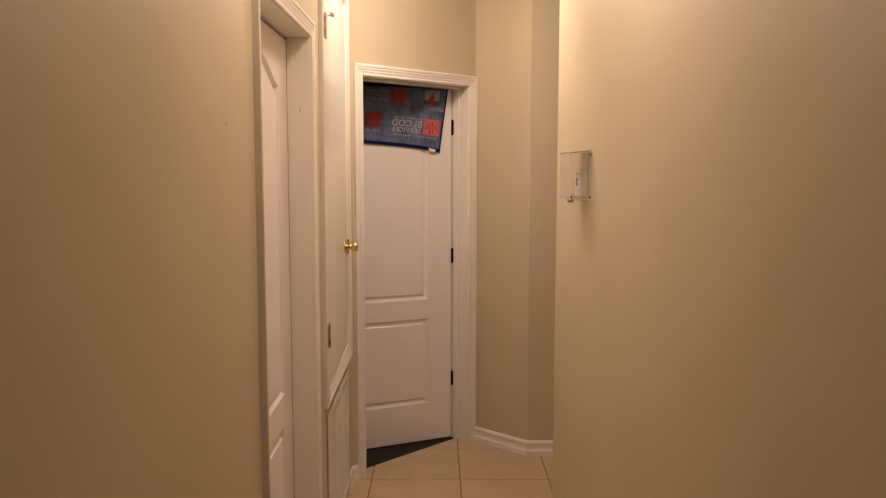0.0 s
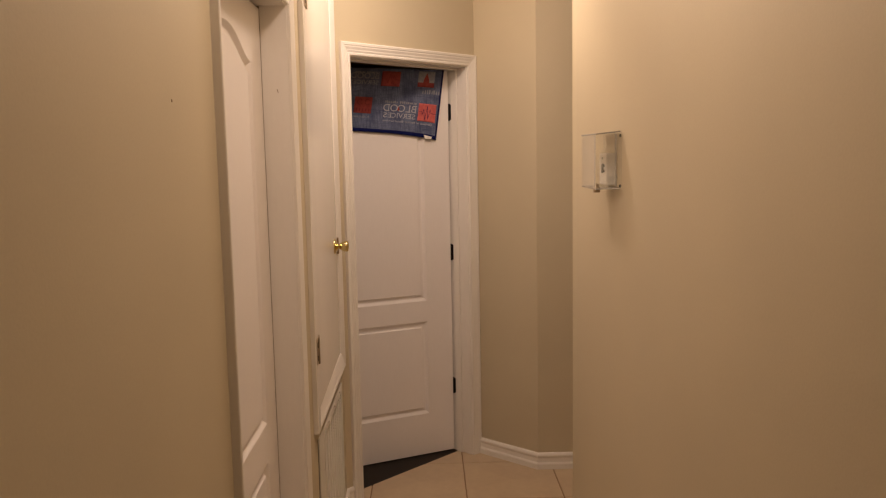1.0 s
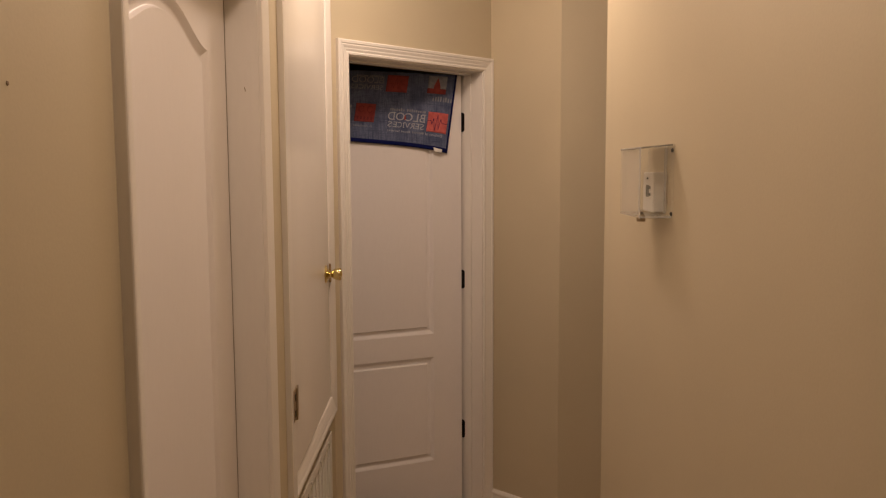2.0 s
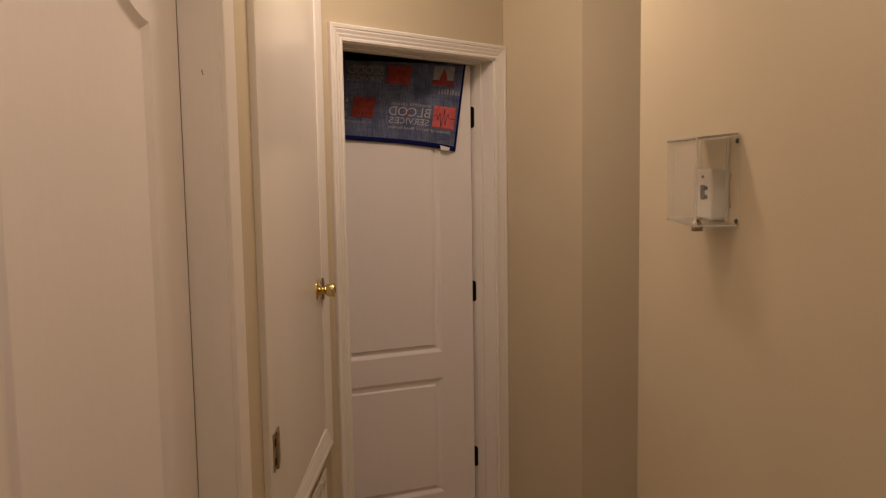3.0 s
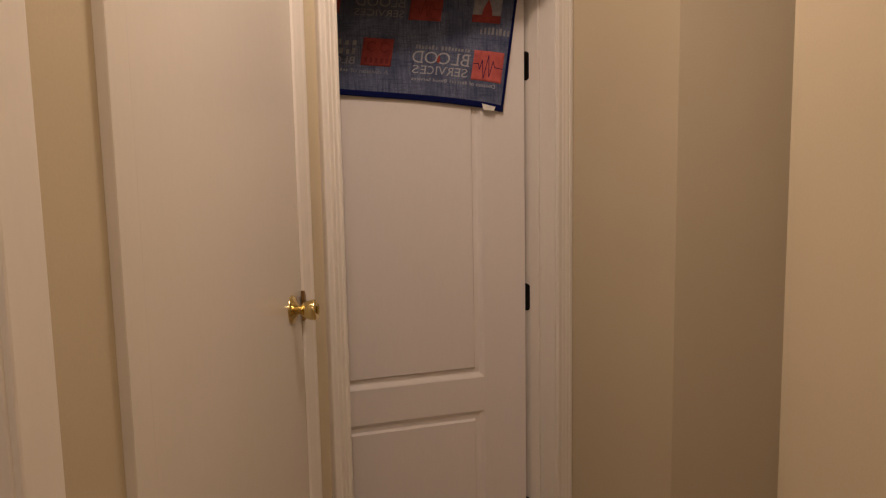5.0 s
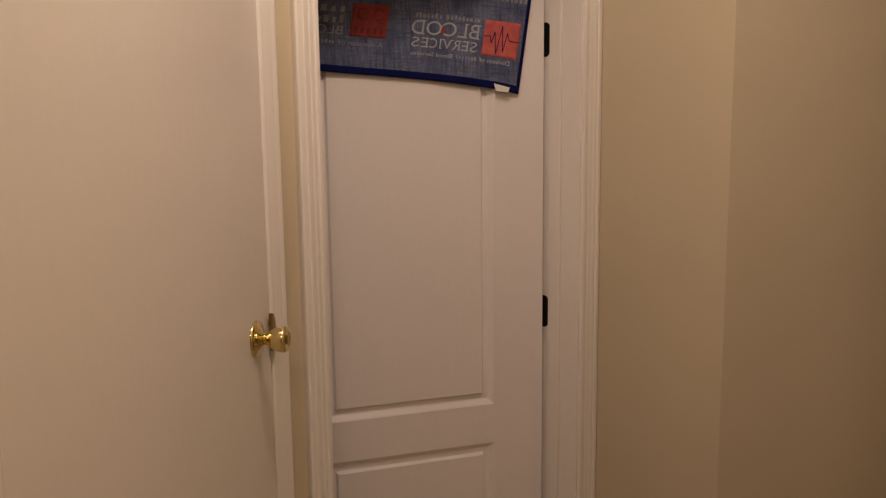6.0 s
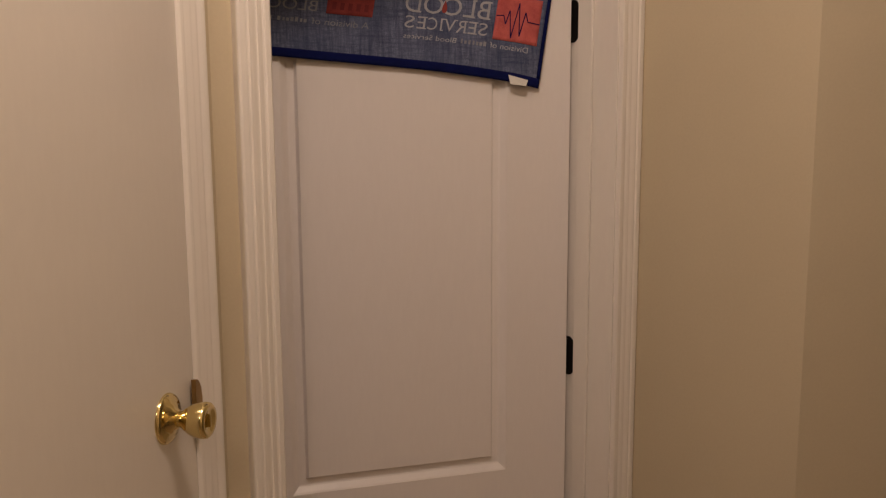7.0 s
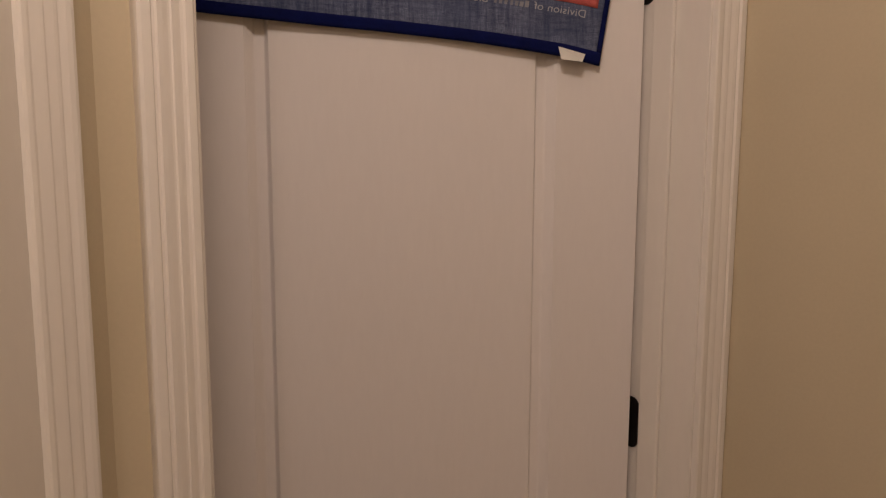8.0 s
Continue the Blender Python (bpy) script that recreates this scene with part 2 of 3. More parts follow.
def panel_leaf(name, width, height, thick, panels, mat, parent):
    """Moulded door leaf from x = 0 to width, y = 0 (front) to thick, z = 0 to height. Each panel is a sunk bevelled groove round a raised field."""
    bm = bmesh.new()
    for front in (True, False):
        y0, sign = (0.0, 1.0) if front else (thick, -1.0)
        rim = [bm.verts.new((x, y0, z)) for x, z in ((0, 0), (width, 0), (width, height), (0, height))]
        edges = [bm.edges.new((rim[i], rim[(i + 1) % 4])) for i in range(4)]
        for x0, x1, z0, z1, rise in panels:
            loops = []
            for inset, deep in ((0, 0), (0.0015, 0.0012), (0.0032, 0.0020), (0.0080, 0.0062), (0.0130, 0.0108), (0.0160, 0.0120), (0.0280, 0.0124), (0.0295, 0.0116), (0.0334, 0.0036), (0.0345, 0.0026)):
                loops.append([bm.verts.new((x, y0 + sign * deep, z)) for x, z in panel_outline(x0, x1, z0, z1, rise, inset)])
            k = len(loops[0])
            edges += [bm.edges.new((loops[0][i], loops[0][(i + 1) % k])) for i in range(k)]
            for p, q in zip(loops, loops[1:]):
                for i in range(k):
                    bm.faces.new((p[i], p[(i + 1) % k], q[(i + 1) % k], q[i]))
            bm.faces.new(loops[-1])
        bmesh.ops.triangle_fill(bm, use_beauty=True, use_dissolve=False, edges=edges)
        if front:
            keep = rim
        else:
            for i in range(4):
                bm.faces.new((keep[i], keep[(i + 1) % 4], rim[(i + 1) % 4], rim[i]))
    return part(name, bm, mat, parent)


# ---------------------------------------------------------------- plan
# x across the hall, y along it, z up; the end wall stands at 45 degrees, with its right casing's foot at the origin
LEFT, RIGHT, BACK, THICK = -0.652, 0.290, -7.2, 0.115
KINK = (0.284, -0.260)
RCORNER = -1.219
PASS_END = 2.4
TO_LEFT = Matrix(((0, -1, 0, LEFT), (1, 0, 0, 0), (0, 0, 1, 0), (0, 0, 0, 1)))    # x -> +y of the hall, y -> into the left wall
TO_END = pose(0, 0, 0, 0, 0, 45)                                                   # x -> along the end wall, y -> through it
HEAD = 2.046
DEEP = 0.147      # depth of the end wall with its jambs


def plain_wall(name, p, q, label, thick=THICK, z1=CEIL):
    """Straight wall whose face runs from p to q, with its thickness on the left of that way."""
    p, q = Vector((*p, 0)), Vector((*q, 0))
    w = q - p
    ob = part(name, box(0, w.length, 0, thick, 0, z1), PAINT)
    ob.matrix_world = Matrix.Translation(p) @ Matrix.Rotation(math.atan2(w.y, w.x), 4, "Z")
    return tagged(ob, label, "wall", kind="structure")


# left wall, pierced by the panelled door, the raised closet door and the grille's opening
D1A, D1B = -2.650, -1.832
CLA, CLB, CLZ, CLT = -1.550, -0.751, 0.748, 2.360
GRA, GRB, GRZ, GRT = -1.375, -0.820, 0.080, 0.605
us = [BACK, D1A - 0.02, D1B + 0.02, CLA, GRA, GRB, CLB, LEFT]
zs = [0, GRZ, GRT, CLZ, HEAD + 0.02, CLT, CEIL]


def left_solid(i, j):
    if i == 1 and j <= 3:
        return False
    if i in (3, 4, 5) and j in (3, 4):
        return False
    return not (i == 4 and j == 1)


pierced_wall("wall_left", us, zs, left_solid, THICK, TO_LEFT, PAINT, "beige painted hall wall with two doors and a return grille")

EW0 = LEFT * math.sqrt(2)      # the end wall starts in the corner; its casing is 0.888 wide outside
OP0, OP1 = -0.826, -0.062
us = [EW0, OP0 - 0.02, OP1 + 0.02, 0.0]
zs = [0, HEAD + 0.02, CEIL]
pierced_wall("wall_end", us, zs, lambda i, j: not (i == 1 and j == 0), DEEP, TO_END, PAINT, "beige painted angled end wall round a doorway")

plain_wall("wall_angled", (0, 0), KINK, "short beige painted angled wall beside the end door")
plain_wall("wall_passage", KINK, (PASS_END, KINK[1]), "beige painted wall of the side passage")
plain_wall("wall_passage_end", (PASS_END, KINK[1]), (PASS_END, RCORNER), "beige painted wall closing the side passage")
plain_wall("wall_passage_near", (PASS_END, RCORNER), (RIGHT + THICK, RCORNER), "beige painted near wall of the side passage")
plain_wall("wall_back", (RIGHT, BACK), (LEFT, BACK), "beige painted wall behind the hall")


def right_wall():
    """The right wall with its rounded plaster corner."""
    bm = box(RIGHT, RIGHT + THICK, BACK, RCORNER, 0, CEIL)
    edge = [e for e in bm.edges if all(abs(v.co.x - RIGHT) < 1e-5 and abs(v.co.y - RCORNER) < 1e-5 for v in e.verts)]
    bmesh.ops.bevel(bm, geom=edge, offset=0.006, segments=4, affect="EDGES", profile=0.5)
    ob = part("wall_right", bm, PAINT)
    return tagged(ob, "beige painted hall wall ending at a corner", "wall", kind="structure")


right_wall()

# ceiling over the hall and the side passage
ceiling = part("ceiling", box(-1.6, PASS_END + 0.2, BACK - 0.2, 1.6, CEIL, CEIL + 0.1), CEILING)
tagged(ceiling, "white painted hall ceiling", "ceiling", kind="structure")

# floor: grout bed, with the tiles added at the end of the file; dark floor of the room beyond
floor = part("floor", box(LEFT - THICK, PASS_END + 0.1, BACK - 0.1, 0.5, -0.10, -0.0035), GROUT)
tagged(floor, "square beige ceramic tiles with brown grout", "floor", kind="structure")
FLOOR_EDGE = 0.098      # depth in the end doorway at which the tiles stop

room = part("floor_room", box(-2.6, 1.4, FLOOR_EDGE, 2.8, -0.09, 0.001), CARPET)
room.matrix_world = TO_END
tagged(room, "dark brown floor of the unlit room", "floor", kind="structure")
for nm, dims in (("wall_room_back", (-2.7, 1.5, 2.8, 2.9)), ("wall_room_left", (-2.7, -2.6, 0.12, 2.8)), ("wall_room_right", (1.4, 1.5, 0.12, 2.8)), ("wall_room_front_left", (-2.6, EW0 - 0.001, 0.02, DEEP)), ("wall_room_front_right", (0.001, 1.4, 0.02, DEEP))):
    ob = part(nm, box(*dims, 0, CEIL), PAINT)
    ob.matrix_world = TO_END
    tagged(ob, "plain beige wall of the unlit room", "wall", kind="structure")
ob = part("ceiling_room", box(-2.7, 1.5, 0.0, 2.9, CEIL + 0.004, CEIL + 0.1), CEILING)
ob.matrix_world = TO_END
tagged(ob, "plain white ceiling of the unlit room", "ceiling", kind="structure")

# baseboards
BASE = [(0, 0), (0.015, 0), (0.015, 0.026), (0.013, 0.031), (0.0095, 0.036), (0.0085, 0.056), (0.0095, 0.061), (0.0125, 0.066), (0.0128, 0.072), (0.011, 0.078), (0.007, 0.083), (0.003, 0.085), (0, 0.085)]


def baseboard(path):
    """Baseboard along a run of points on the wall's face; it stands on the right of the way, and its corners are mitred."""
    pts = [Vector(p) for p in path]
    bm = bmesh.new()
    rows = []
    for i, p in enumerate(pts):
        dirs = []
        if i:
            dirs.append((p - pts[i - 1]).normalized())
        if i < len(pts) - 1:
            dirs.append((pts[i + 1] - p).normalized())
        nrm = [Vector((d.y, -d.x)) for d in dirs]
        n = sum(nrm, Vector((0, 0))).normalized()
        k = 1 / max(0.3, n.dot(nrm[0]))
        rows.append([bm.verts.new((p.x + n.x * d * k, p.y + n.y * d * k, z)) for d, z in BASE])
    for a, b in zip(rows, rows[1:]):
        for i in range(len(BASE)):
            j = (i + 1) % len(BASE)
            bm.faces.new((a[i], a[j], b[j], b[i]))
    bm.faces.new(rows[0])
    bm.faces.new(rows[-1])
    ob = part("baseboard", bm, TRIM)
    return tagged(ob, "white moulded baseboard along the wall", "baseboard", kind="structure")


c = math.cos(math.radians(45))
baseboard([(0.001, -0.001), KINK, (PASS_END, KINK[1])])
baseboard([(RIGHT + THICK, RCORNER), (RIGHT, RCORNER), (RIGHT, BACK)])
baseboard([(LEFT, BACK), (LEFT, D1A - 0.064)])
baseboard([(LEFT, D1B + 0.077), (LEFT, -1.608)])
baseboard([(LEFT, -0.790), (LEFT, LEFT), ((-0.889) * c, (-0.889) * c)])


# ---------------------------------------------------------------- doors
def door_frame(parent, w, deep, stop=None, section=CASING, near=1.0, far=1.0, near_section=None, head_section=None):
    """Jambs, stops and hall-side casing of an opening from x = 0 to w in the wall's frame; the leaf lies at the far side."""
    part("jamb", box(-0.0195, 0, 0.0, deep, 0, HEAD, 0.001, 1), TRIM, parent)
    if stop:
        part("jamb", box(w, w + 0.0195, 0.0, deep, 0, HEAD, 0.001, 1), TRIM, parent)
    else:
        part("jamb", box(w, w + 0.0195, 0.0, deep - 0.0365, 0, HEAD, 0.001, 1), TRIM, parent)
        # brown instead of white: the dark of the gap is put into its colour
        part("rabbet", box(w + 0.0003, w + 0.0195, deep - 0.0365, deep, 0, HEAD, 0.001, 1), SCUFF_AND_GAP, parent)
    part("head_jamb", box(-0.0195, w + 0.0195, 0.0, deep, HEAD, HEAD + 0.0195, 0.001, 1), TRIM, parent)
    if stop:
        s0, s1 = stop
        part("door_stop", box(0.0002, 0.009, s0, s1, 0, HEAD - 0.009, 0.003, 3), TRIM, parent)
        part("door_stop", box(w - 0.009, w - 0.0002, s0, s1, 0, HEAD - 0.009, 0.003, 3), TRIM, parent)
        part("door_stop", box(0.0002, w - 0.0002, s0, s1, HEAD - 0.009, HEAD - 0.0002, 0.003, 3), TRIM, parent)
    part("casing_upright", casing_leg(-1, -0.005, 0, HEAD + 0.005, 1 / near, near, 0.0, near_section or section), TRIM, parent)
    part("casing_upright", casing_leg(1, w + 0.005, 0, HEAD + 0.005, 1 / far, far, 0.0, section), TRIM, parent)
    part("casing_head", casing_bar(-0.005, w + 0.005, HEAD + 0.005, 1, 1.0, near, far, head_section or section), TRIM, parent)


PANELS = lambda w: [(0.143, w - 0.143, 0.832, 1.860, 0.070), (0.143, w - 0.143, 0.222, 0.722, 0.0)]

# door to the left, shut
door_1 = thing("door_1", TO_LEFT @ Matrix.Translation((D1A, 0, 0)), "closed white two-panel door with an arched upper panel", "door", "structure")
W1 = D1B - D1A
FLAT = [(0, 0), (0, 0.0082), (0.002, 0.0098), (0.018, 0.0106), (0.044, 0.0118), (0.052, 0.0120), (0.0555, 0.0105), (0.057, 0.0080), (0.057, 0)]
THICK_EDGE = [(0, 0), (0, 0.0082), (0.002, 0.0100), (0.020, 0.0135), (0.044, 0.0182), (0.052, 0.0190), (0.0555, 0.0182), (0.057, 0.0160), (0.057, 0)]
door_frame(door_1, W1, THICK, None, FLAT, 0.76, 1.26, THICK_EDGE, [(a, d * 0.66) for a, d in CASING])
leaf = panel_leaf("leaf", W1 - 0.0046, 2.026, 0.035, PANELS(W1 - 0.0046), DOOR, door_1)
leaf.location = (0.003, THICK - 0.036, 0.012)

# end door, ajar into the dark room
door_2 = thing("door_2", TO_END @ Matrix.Translation((OP0, 0, 0)), "white two-panel door standing ajar in a white frame", "door", "structure")
W2 = OP1 - OP0
door_frame(door_2, W2, DEEP, (0.063, 0.104))
OPEN = 21.0
LEAF = Matrix.Translation((W2 - 0.004, DEEP + 0.004, 0.012)) @ Matrix.Rotation(math.radians(-OPEN), 4, "Z") @ Matrix.Translation((-(W2 - 0.007), -0.039, 0))
leaf = panel_leaf("leaf", W2 - 0.007, 2.026, 0.035, PANELS(W2 - 0.007), DOOR, door_2)
leaf.matrix_local = LEAF


def leaf_hinge(z):
    """Black hinge: a leaf with rounded corners let into the jamb, and its knuckle."""
    out = []
    r = 0.0155
    y0, y1 = DEEP - 0.038, DEEP - 0.001
    for cx, cz, a0 in ((y0 + r, z - 0.0445 + r, 180), (y0 + r, z + 0.0445 - r, 90)):
        for i in range(7):
            a = math.radians(a0 + (90 * i / 6 if a0 == 180 else 90 - 90 * i / 6))
            out.append((cx + r * math.cos(a), cz + r * math.sin(a)))
    low = sorted(out[:7], key=lambda p: p[1])
    high = sorted(out[7:], key=lambda p: p[1])
    outline = [(y1, z - 0.0445)] + low + high + [(y1, z + 0.0445)]
    h = part("hinge", prism(outline, (W2 - 0.0022, W2 + 0.001), lambda u, v, d: (d, u, v)), BLACK, door_2, "black metal hinge leaf")
    k = lathe([(0.0, -0.047), (0.004, -0.047), (0.0062, -0.0445), (0.0062, 0.0445), (0.004, 0.047), (0.0, 0.047)][1:-1], 14)
    bmesh.ops.translate(k, verts=k.verts, vec=(W2 - 0.004, DEEP + 0.006, z))
    part("knuckle", k, BLACK, h)
    for dz in (-0.030, 0.0, 0.030):
        s = lathe([(0.0037, 0.0), (0.0035, -0.0009), (0.0012, -0.0004)], 12, "x")
        bmesh.ops.translate(s, verts=s.verts, vec=(W2 - 0.0022, DEEP - 0.016 + (0.006 if dz == 0 else 0), z + dz))
        part("screw", s, BLACK, h)


for z in (0.362, 1.090, 1.826):
    leaf_hinge(z)

# raised closet door over the return grille
door_3 = thing("door_3", TO_LEFT, "flat white closet door raised above a return grille, brass knob", "door", "structure")
slab = box(CLA + 0.001, CLB - 0.001, 0.0005, 0.036, CLZ + 0.001, CLT - 0.001, 0.0008, 2)
for v in slab.verts:
    v.co.y -= 0.0148 * (CLB - v.co.x) / (CLB - CLA)
part("slab", slab, SLAB, door_3)
LEG_SIZE, BAR_SIZE = 0.98, 1.24      # the upright is slimmer than head and sill
LEG = BAR_SIZE / LEG_SIZE
part("jamb_board", box(CLA - 0.056, CLA + 0.0008, -0.0165, 0.0015, 0.676, CLT + 0.057, 0.002, 2), SLAB, door_3, "flat white side board")
part("casing_upright", casing_leg(1, CLB - 0.003, CLZ, CLT - 0.003, LEG, LEG_SIZE, LEG, SOFT), TRIM, door_3)
part("casing_head", casing_bar(CLA + 0.0015, CLB - 0.003, CLT - 0.003, 1, BAR_SIZE, 0, 1 / LEG, SOFT), TRIM, door_3)
part("casing_sill", casing_bar(CLA + 0.0015, CLB - 0.003, CLZ, -1, BAR_SIZE, 0, 1 / LEG, SOFT), TRIM, door_3)
part("back_panel", box(CLA + 0.0015, CLB - 0.0015, 0.050, 0.065, CLZ + 0.001, CLT - 0.001), DARKHOLE, door_3)


def knob(y, z):
    """Tulip door knob on a round rose, its axis out of the wall."""
    k = part("knob", lathe([(0.0105, 0.008), (0.0100, 0.020), (0.0115, 0.024), (0.0155, 0.029), (0.0198, 0.036), (0.0226, 0.045), (0.0234, 0.053), (0.0226, 0.0572), (0.0200, 0.0598), (0.0150, 0.0592), (0.0132, 0.0578), (0.0040, 0.0575)], 40, "x"), BRASS, door_3, "polished brass tulip knob", True)
    k.matrix_local = Matrix.Translation((y, 0.0004, z)) @ Matrix(((0, 1, 0, 0), (-1, 0, 0, 0), (0, 0, 1, 0), (0, 0, 0, 1)))
    part("rose", lathe([(0.0330, 0.0), (0.0330, 0.003), (0.0315, 0.0060), (0.0270, 0.0085), (0.0220, 0.0095), (0.0190, 0.0125), (0.0140, 0.0145), (0.0120, 0.0175), (0.0105, 0.018)], 40, "x"), BRASS, k, "", True)
    part("turn_button", box(0.0565, 0.0612, -0.0016, 0.0016, -0.0085, 0.0085, 0.0012), BRASS, k)


knob(-0.836, 1.230)
# strike plate with its curved lip at the slab's edge
strike = [(CLB - 0.018, 1.190), (CLB - 0.004, 1.192), (CLB, 1.206), (CLB + 0.001, 1.230), (CLB - 0.0015, 1.246), (CLB - 0.007, 1.256), (CLB - 0.012, 1.260), (CLB - 0.018, 1.261)]
part("strike_plate", prism(strike, (-0.0105, -0.0040), lambda u, v, d: (u, d, v)), BRASSDULL, door_3, "aged brass strike plate")


def butt_hinge(z, stop=False):
    h = part("hinge", box(CLA - 0.031, CLA + 0.038, -0.0182, -0.0110, z - 0.0450, z + 0.0450, 0.0012, 1), NICKEL, door_3, "worn nickel butt hinge")
    b = lathe([(0.0032, -0.0460), (0.0040, -0.0450), (0.0040, 0.0450), (0.0032, 0.0460)], 14)
    bmesh.ops.translate(b, verts=b.verts, vec=(CLA + 0.0005, -0.0190, z))
    part("knuckle", b, NICKEL, h)
    # near-black plates on the face imitate the shade in the slots
    for dz in (-0.024, 0.022):
        part("slot", box(CLA - 0.020, CLA - 0.007, -0.0190, -0.0180, z + dz - 0.010, z + dz + 0.009, 0.0004, 1), DARKHOLE, h)
    if stop:
        rod = lathe([(0.0035, 0.0), (0.0030, 0.0), (0.0030, 0.020), (0.0055, 0.021), (0.0095, 0.023), (0.0105, 0.027), (0.0095, 0.032), (0.0050, 0.034)], 18)
        r = part("stop_rod", rod, RUBBER, h, "door stop pin with a white rubber tip", True)
        r.matrix_local = Matrix.Translation((CLA + 0.0005, -0.0215, z + 0.034)) @ Matrix.Rotation(math.radians(70), 4, "X") @ Matrix.Rotation(math.radians(35), 4, "Y")


butt_hinge(0.954)
butt_hinge(2.135, True)


# return air grille under the closet door
def return_grille():
    g = thing("return_air_grille", TO_LEFT, "white enamelled metal return air grille with fine louvres", "grille")
    a, b, z0, z1 = GRA - 0.028, GRB + 0.012, GRZ - 0.028, GRT + 0.028
    for dims in ((a, GRA + 0.006, z0, z1), (GRB - 0.006, b, z0, z1), (GRA + 0.006, GRB - 0.006, z0, GRZ + 0.006), (GRA + 0.006, GRB - 0.006, GRT - 0.006, z1)):
        part("frame", box(dims[0], dims[1], -0.009, -0.0005, dims[2], dims[3], 0.003, 2), GRILLE, g)
    n = 40
    pitch = (GRT - GRZ - 0.016) / n
    mesh = None
    for i in range(n):
        z = GRZ + 0.008 + pitch * (i + 0.5)
        if mesh is None:
            s = part("louvre", box(GRA + 0.006, GRB - 0.006, -0.0006, 0.0006, -0.0075, 0.0075), GRILLE, g)
            mesh = s.data
        else:
            s = new("louvre", mesh)
            s.parent = g
        s.matrix_local = Matrix.Translation(((0, 0.002, z))) @ Matrix.Rotation(math.radians(-42), 4, "X")
    for i in range(1, 8):
        x = GRA + (GRB - GRA) * i / 8
        part("rib", box(x - 0.0035, x + 0.0035, -0.0065, 0.010, GRZ + 0.006, GRT - 0.006, 0.001, 1), GRILLE, g)
    for x in (GRA + 0.09, (GRA + GRB) / 2, GRB - 0.09):
        s = lathe([(0.006, 0.0), (0.0055, 0.003), (0.003, 0.0048)], 14)
        o = part("screw", s, GRILLE, g)
        o.matrix_local = Matrix.Translation((x, -0.009, z1 - 0.014)) @ Matrix.Rotation(math.radians(90), 4, "X")
    part("blank_panel", box(-1.526, a - 0.002, -0.006, -0.0005, z0, z1, 0.002, 2), GRILLE, g)
    # near-black strip on the wall stands in for the shade of a gap
    part("dark_gap_strip", box(-1.535, -1.5275, -0.0012, -0.0004, z0, z1), DARKHOLE, g)
    # near-black sheet stands in for the dark behind the louvres
    part("dark_backing", box(GRA + 0.002, GRB - 0.002, 0.05, 0.06, GRZ + 0.002, GRT - 0.002), DARKHOLE, g)


return_grille()


# ---------------------------------------------------------------- towel over the end door
TW = (W2 - 0.007, 0.0)      # hinge-side edge of the leaf
TA, TB = math.radians(5.4), math.radians(9.0)
T_LEN, T_DROP = 0.640, 0.372
BR_S, BR_Z = 0.078, 1.686 - 0.012


def on_towel(a, b, lift=0.0):
    """Point of the towel in the leaf's frame: a to the left of its lower hinge-side corner, b up from its lower hem."""
    s = BR_S + a * math.cos(TA) - b * math.sin(TB)
    k = min(1.0, max(0.0, a / T_LEN))
    sag = (0.0065 * math.sin(math.pi * k) + 0.0022 * math.sin(2 * math.pi * k) - 0.004 * max(0.0, 1 - a / 0.06)) * max(0.0, 1 - b / T_DROP)
    z = BR_Z + a * math.sin(TA) * (1 - 0.93 * max(0.0, b / T_DROP)) + b * math.cos(TB) * 0.985 + sag
    hang = max(0.0, 1 - b / T_DROP)
    wave = 0.0022 * math.sin(a * 13 + 0.8) * hang + 0.0008 * math.sin(a * 41 + b * 9) * hang
    return (TW[0] - s, -(0.0040 + 0.006 * hang ** 1.5 + wave * 0.8 + lift), min(z, 2.0275))


